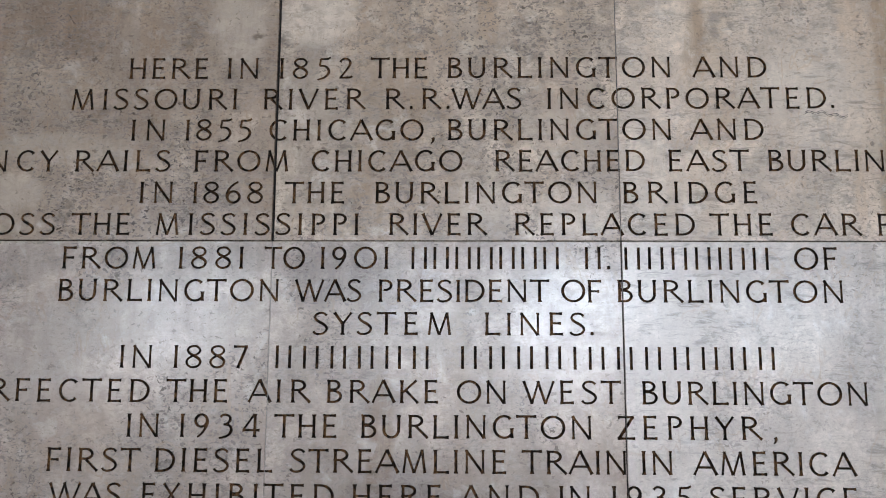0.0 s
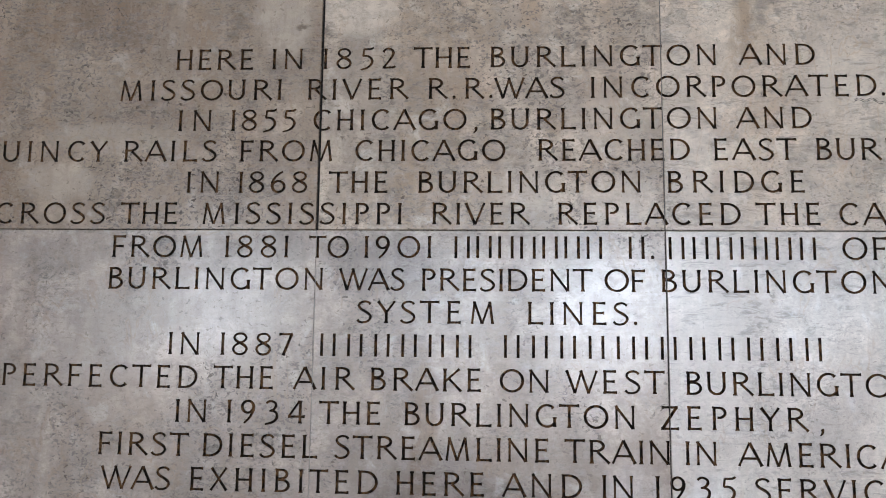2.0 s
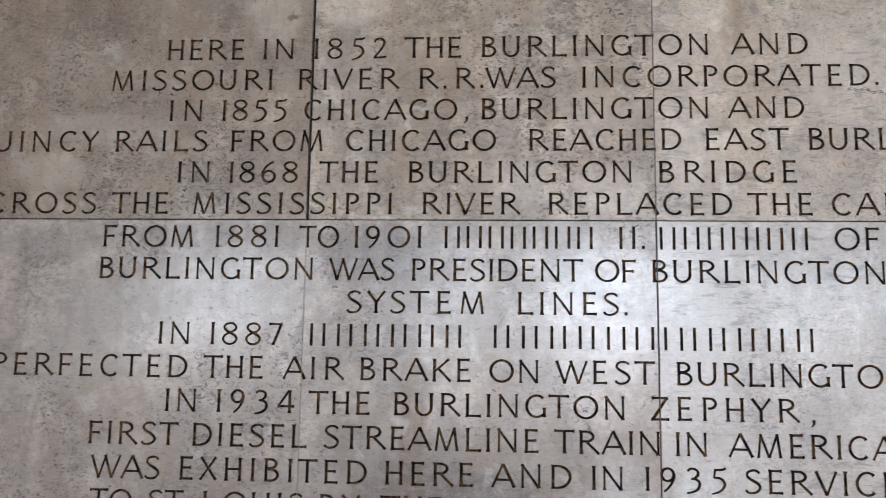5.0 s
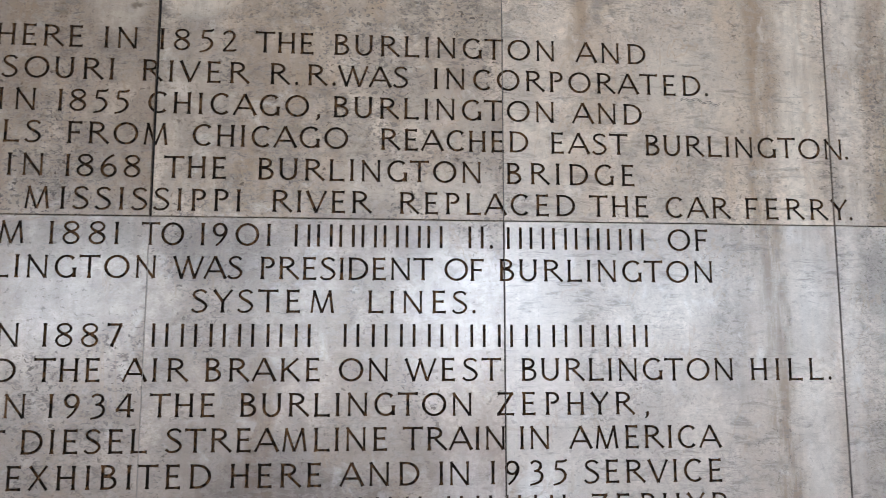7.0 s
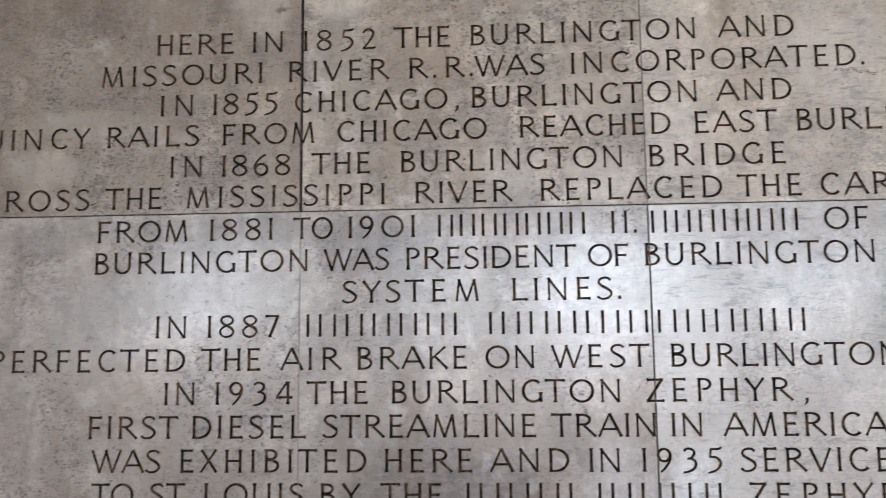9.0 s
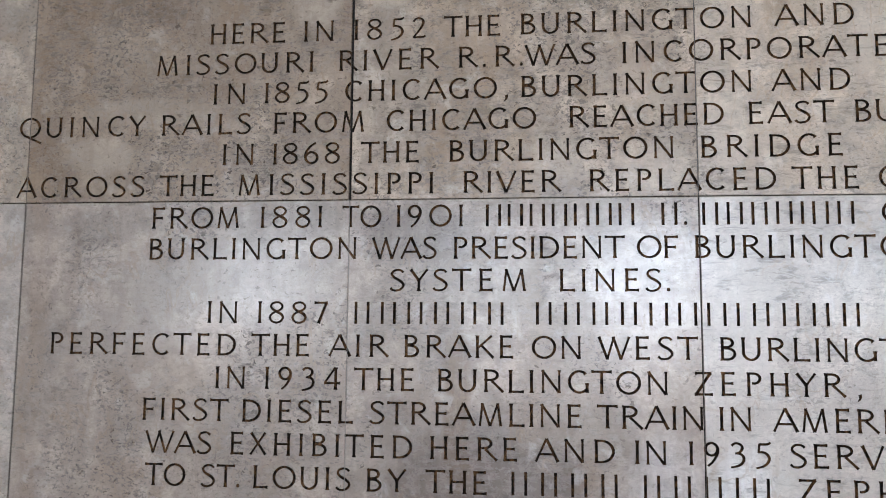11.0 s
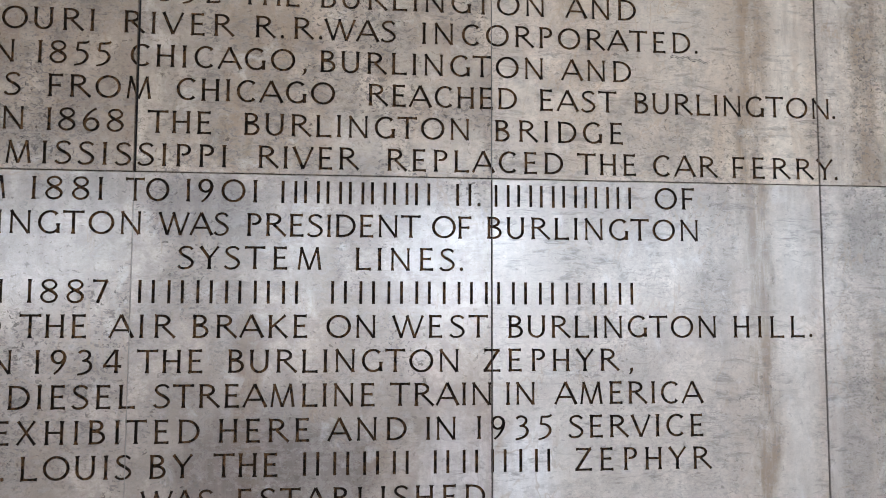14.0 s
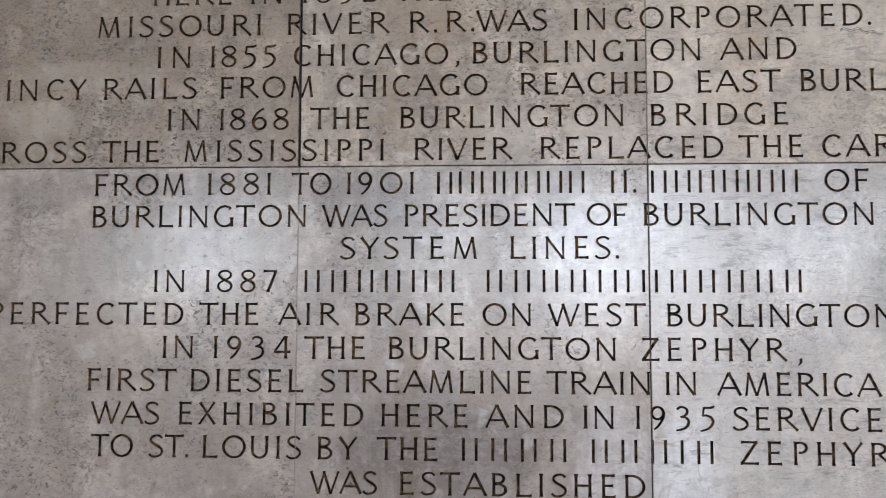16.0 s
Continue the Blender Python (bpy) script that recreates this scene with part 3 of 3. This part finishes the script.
def slab(x0, x1, z0, z1, mat, proud=0.0, tip=(0, 0), label=""):
    """One slab on the wall (heights from the horizontal joint), with every letter that falls on it cut in. Each letter's cut faces are a part of the slab."""
    cx, cz = (x0 + x1) / 2, (z0 + z1) / 2
    pts, edges, faces, owner = [], [], [], [-1]
    e = ARRIS
    pts += [(x0, z0), (x1, z0), (x1, z1), (x0, z1), (x0 + e, z0 + e), (x1 - e, z0 + e), (x1 - e, z1 - e), (x0 + e, z1 - e)]
    faces.append([0, 1, 2, 3])
    edges += [(4, 5), (5, 6), (6, 7), (7, 4)]
    deep = {}
    for n, letter in enumerate(LETTERS):
        xs, zs = [q[0] for s in letter for q in s], [q[1] for s in letter for q in s]
        if max(xs) + 0.01 < x0 or min(xs) - 0.01 > x1 or max(zs) + 0.01 < z0 or min(zs) - 0.01 > z1:
            continue
        deep[n] = [valley(s) for s in letter]
        for s, v in zip(letter, deep[n]):
            k = len(pts)
            loop = outline(s)
            pts += loop
            faces.append(list(range(k, k + len(loop))))
            owner.append(n)
            k = len(pts)
            pts += [q[:2] for q in v]
            edges += [(k + i, k + i + 1) for i in range(len(v) - 1)]
    vs, _, fs, _, _, ids = delaunay_2d_cdt([Vector((a - cx, b - cz)) for a, b in pts], edges, faces, 0, 1e-6, True)
    groups = {}
    y = []
    for v in vs:
        near = min(v.x + cx - x0, x1 - v.x - cx, v.y + cz - z0, z1 - v.y - cz)
        y.append(max(0.0, ARRIS - max(near, 0.0)) * 0.9)
    rim = {}
    for f, src in zip(fs, ids):
        if 0 not in src:
            continue
        n = next((owner[i] for i in src if i), -1)
        groups.setdefault(n, []).append(f)
        for a, b in zip(f, f[1:] + f[:1]):
            rim[(a, b)] = n
    for n, group in groups.items():
        if n >= 0:
            for i in {i for f in group for i in f}:
                y[i] = max(y[i], STEEP * cut_depth((vs[i].x + cx, vs[i].y + cz), deep[n]))
    for i in {i for f in groups.get(-1, []) for i in f}:
        v = vs[i]
        near = min(v.x + cx - x0, x1 - v.x - cx, v.y + cz - z0, z1 - v.y - cz)
        if near > ARRIS * 0.5:
            y[i] = max(0.0, ARRIS - near) * 0.9
    place = pose(cx, FRONT - proud, JOINT + cz, tip[0], 0, tip[1])
    made = None
    for n in sorted(groups):
        group = groups[n]
        used = sorted({i for f in group for i in f})
        at = {i: j for j, i in enumerate(used)}
        verts = [(vs[i].x, y[i], vs[i].y) for i in used]
        polys = [[at[i] for i in f] for f in group]
        if n < 0:
            back = {}
            for (a, b), _o in rim.items():
                if (b, a) not in rim:
                    for i in (a, b):
                        if i not in at:
                            at[i] = len(verts)
                            verts.append((vs[i].x, y[i], vs[i].y))
                        if i not in back:
                            back[i] = len(verts)
                            verts.append((vs[i].x, THICKNESS, vs[i].y))
                    polys.append([at[b], at[a], back[a], back[b]])
        me = bpy.data.meshes.new("stone_slab" if n < 0 else "crack" if n >= FIRST_CRACK else "carved_letter")
        me.from_pydata(verts, [], polys)
        me.materials.append(mat if n < 0 else MORTAR if n >= FIRST_CRACK else CARVED)
        ob = new(me.name, me)
        if n < 0:
            made = tagged(ob, label)
            ob.matrix_world = place
            ob.parent = wall
        else:
            ob.parent = made
    return made


X = [-2.275, -1.367, -0.4505, 0.4505, 1.357, 2.262]
GAP = 0.0012          # half the horizontal joint
# half widths of the upright joints, upper and lower course
UP = [0.0016, 0.0016, 0.0035, 0.0012, 0.0019, 0.0016]
LOW = [0.0016, 0.0025, 0.0008, 0.0018, 0.0021, 0.0016]
DARK = (0.17, 0.14, 0.12)
upper = []
upper.append(travertine(1, 0.92, 0.3, 0.5, 0.6))
upper.append(travertine(2, 0.72, 0.5, 0.75, 0.85, [(-0.40, 0.08, 0.4, BROWN)], [], 0.02, (1.065, 1.0, 0.94),
             [(0.34, 0.10, 0.10, 0.15, 0.75, PALE), (-0.11, 0.09, 0.035, 0.10, 0.8, TAN), (0.39, 0.06, 0.022, 0.011, 0.8, DARK), (-0.07, 0.03, 0.08, 0.04, 0.5, ASH), (0.22, -0.02, 0.07, 0.11, 1.0, None),
             (-0.04, -0.19, 0.10, 0.05, 1.0, None), (-0.30, 0.08, 0.13, 0.10, 0.5, BROWN), (-0.14, 0.10, 0.22, 0.14, 0.6, (0.25, 0.185, 0.14)), (-0.15, 0.02, 0.18, 0.10, 0.8, None), (-0.10, -0.25, 0.22, 0.05, 0.45, PALE), (0.19, -0.24, 0.07, 0.06, 1.0, None), (-0.25, -0.37, 0.12, 0.06, 0.6, PALE),
             (0.25, -0.38, 0.14, 0.08, 1.0, None), (-0.02, -0.33, 0.05, 0.05, 1.0, None)]))
upper.append(travertine(3, 0.94, 0.35, 0.85, 0.8, [(-0.24, 0.035, 0.5, TAN), (-0.12, 0.16, 0.4, BROWN), (0.30, 0.10, 0.2, TAN)], [], 0.01, (1.04, 1.0, 0.955),
             [(-0.35, 0.12, 0.11, 0.12, 0.85, PALE), (-0.36, -0.20, 0.12, 0.26, 0.45, ASH), (-0.22, -0.42, 0.10, 0.10, 0.5, BROWN), (0.40, 0.09, 0.05, 0.10, 1.0, None), (-0.10, 0.08, 0.06, 0.06, 1.0, None),
             (0.11, 0.12, 0.03, 0.09, 0.85, TAN), (0.165, -0.21, 0.035, 0.06, 0.6, BROWN), (0.0, -0.27, 0.10, 0.08, 1.0, None), (0.30, -0.22, 0.14, 0.10, 0.4, PALE), (0.33, -0.42, 0.12, 0.08, 0.5, PALE),
             (0.10, -0.40, 0.10, 0.06, 0.35, PALE)], 1.0, 0.4))
upper.append(travertine(4, 1.15, 0.3, 0.7, 0.6, [(-0.20, 0.10, 0.35, TAN), (0.25, 0.05, 0.85, BROWN), (0.17, 0.05, 0.5, TAN), (0.36, 0.08, 0.9, PALE), (0.385, 0.012, 0.5, TAN)], [(0.10, 0.06)], 0.03, (1.01, 1.0, 0.98),
             [(-0.24, 0.04, 0.035, 0.15, 0.8, BROWN), (-0.40, 0.06, 0.06, 0.10, 1.0, None), (0.05, -0.22, 0.10, 0.09, 0.7, None), (-0.15, -0.20, 0.03, 0.04, 0.5, TAN), (0.07, -0.12, 0.16, 0.20, 0.4, PALE),
             (-0.38, -0.30, 0.06, 0.16, 0.5, PALE)], 0.85, 0.7))
upper.append(travertine(5, 1.08, 0.3, 0.5, 0.8, [(-0.40, 0.06, 0.8, PALE), (-0.31, 0.05, 0.65, BROWN), (-0.20, 0.06, 0.5, TAN)], [(-0.1, 0.12)], streaks=0.6))
# bluer tints of the lower course also stand in for reflected daylight
COOL, NEUTRAL = (0.96, 1.0, 1.065), (1.0, 0.995, 1.04)
lower = []
lower.append(travertine(6, 0.98, 0.2, 0.3, 0.5, (), (), 0.06, COOL))
# pale patches near x 0.2, z 0.28 paint in the left window's glare
lower.append(travertine(7, 0.80, 0.25, 0.6, 0.7, [(-0.42, 0.05, 0.4, TAN)], [], 0.06, NEUTRAL,
             [(0.18, 0.28, 0.18, 0.14, 0.5, PALE), (-0.24, 0.43, 0.15, 0.06, 0.5, ASH), (-0.10, 0.18, 0.17, 0.20, 0.35, PALE), (0.36, 0.45, 0.12, 0.07, 0.6, ASH), (-0.26, 0.36, 0.12, 0.12, 1.0, None), (0.15, 0.46, 0.18, 0.04, 0.5, ASH), (-0.05, 0.02, 0.16, 0.12, 0.45, TAN),
             (-0.15, -0.25, 0.10, 0.10, 0.4, TAN), (-0.30, -0.05, 0.06, 0.10, 0.8, None), (0.10, -0.02, 0.10, 0.05, 1.0, None), (0.26, 0.27, 0.12, 0.15, 0.5, PALE), (0.34, -0.10, 0.08, 0.20, 0.9, None)], 0.9))
lower.append(travertine(8, 0.80, 0.2, 0.55, 0.65, [(0.02, 0.05, 0.25, TAN)], [], 0.07, NEUTRAL,
             [(0.34, 0.25, 0.20, 0.22, 0.6, PALE), (0.36, -0.27, 0.12, 0.20, 0.85, CHALK), (-0.28, 0.41, 0.18, 0.10, 0.85, ASH), (-0.20, 0.43, 0.07, 0.05, 1.0, None), (-0.15, -0.20, 0.24, 0.18, 0.8, ASH),
             (0.00, -0.26, 0.17, 0.14, 0.8, ASH), (-0.17, -0.10, 0.04, 0.32, 0.75, BROWN), (-0.18, -0.24, 0.18, 0.15, 0.6, (0.235, 0.185, 0.15)), (0.15, -0.20, 0.05, 0.07, 0.5, TAN), (0.10, -0.17, 0.14, 0.07, 0.9, None), (0.13, -0.30, 0.07, 0.08, 0.9, None), (0.12, -0.22, 0.06, 0.10, 0.5, DARK), (-0.02, -0.16, 0.10, 0.04, 0.4, DARK), (-0.12, -0.12, 0.10, 0.10, 0.8, None),
             (0.05, 0.0, 0.10, 0.06, 0.8, None)], 0.95, 0.35))
# low pale patches and the blue hue paint in the floor's reflected glare
lower.append(travertine(9, 1.14, 0.12, 0.55, 0.45, [(0.27, 0.05, 0.9, BROWN), (0.20, 0.05, 0.35, TAN), (0.36, 0.07, 0.5, PALE), (-0.38, 0.16, 0.25, PALE), (0.44, 0.025, 0.4, TAN)], [], 0.09, (0.945, 1.0, 1.085),
             # the ash patches at z 0.38 and 0.34 darken where window glare falls off
             [(0.14, 0.20, 0.06, 0.16, 1.0, None), (0.15, 0.14, 0.06, 0.18, 0.4, ASH), (0.13, -0.16, 0.06, 0.09, 1.0, None), (-0.20, -0.33, 0.14, 0.06, 0.9, None), (0.05, -0.25, 0.10, 0.10, 0.8, None), (-0.30, -0.20, 0.16, 0.14, 0.4, PALE), (0.42, 0.30, 0.05, 0.20, 0.35, ASH), (0.12, 0.38, 0.18, 0.16, 0.45, ASH), (0.30, 0.22, 0.10, 0.14, 0.3, ASH), (-0.05, -0.40, 0.30, 0.12, 0.4, PALE), (-0.12, 0.34, 0.16, 0.13, 0.3, ASH), (-0.36, -0.30, 0.09, 0.20, 0.6, CHALK)], 0.6, 0.65))
lower.append(travertine(10, 1.08, 0.12, 0.6, 0.6, [(-0.42, 0.03, 0.4, PALE)], [(-0.37, 0.05)], 0.03, (0.945, 1.0, 1.085), [(-0.33, 0.36, 0.07, 0.13, 0.7, ASH), (-0.30, 0.02, 0.035, 0.18, 0.55, BROWN), (-0.37, -0.25, 0.05, 0.12, 0.3, ASH)], 0.7, 0.6))
HIGH = 1.0
for i in range(5):
    slab(X[i] + UP[i], X[i + 1] - UP[i + 1], GAP, HIGH - GAP, upper[i], (0.0002, 0.0008, 0.0, 0.0006, 0.0003)[i], ((0, 0), (0.05, 0.06), (0.0, -0.05), (0.04, 0.03), (0.0, 0.05))[i],
         ("", "grey-brown pitted travertine slab", "flecked travertine slab with a pale bed", "travertine slab with brown upright veins", "")[i])
    slab(X[i] + LOW[i], X[i + 1] - LOW[i + 1], -HIGH + GAP, -GAP, lower[i], (0.0003, 0.0004, 0.0008, 0.0002, 0.0006)[i], ((0, 0), (-0.05, 0.05), (0.03, 0.0), (0.0, -0.06), (-0.04, 0.04))[i],
         ("", "smooth grey travertine slab", "smooth pale travertine slab", "pale travertine slab with one brown vein", "")[i])
# the courses and columns that close the wall beyond the view
for z0, z1 in ((-JOINT + 0.002, -HIGH), (HIGH, 2 * HIGH), (2 * HIGH, TOP - JOINT)):
    for i in range(5):
        slab(X[i] + 0.0015, X[i + 1] - 0.0015, z0 + GAP, z1 - GAP, upper[(i + 2) % 5])
for z0, z1 in ((-JOINT + 0.002, -HIGH), (-HIGH, 0), (0, HIGH), (HIGH, 2 * HIGH), (2 * HIGH, TOP - JOINT)):
    for k in range(6):
        slab(X[5] + 0.95 * k + 0.0015, X[5] + 0.95 * (k + 1) - 0.0015, z0 + GAP, z1 - GAP, lower[k % 5])
        slab(X[0] - 0.95 * (k + 1) + 0.0015, X[0] - 0.95 * k - 0.0015, z0 + GAP, z1 - GAP, upper[k % 5])


def joint(x, half, z0, z1, depth, mat=MORTAR):
    """Filler in an upright joint, or a black strip for the shade of an open one."""
    mesh_object("joint_filler", boxes((x - half + 0.0001, x + half - 0.0001, FRONT + depth, FRONT + 0.03, JOINT + z0, JOINT + z1)), mat, wall)


joint(X[3], UP[3], 0.002, HIGH - 0.002, 0.0014)
joint(X[2], LOW[2], -HIGH + 0.002, -0.002, 0.0008, MORTAR_PALE)
joint(X[1], UP[1], 0.002, HIGH - 0.002, 0.0035)
# black strips set deep in the open joints in place of their shade
for i in (2, 4):
    joint(X[i], UP[i], 0.002, HIGH - 0.002, 0.009, MORTAR_DARK)
for i in (1, 3, 4):
    joint(X[i], LOW[i], -HIGH + 0.002, -0.002, 0.009, MORTAR_DARK)
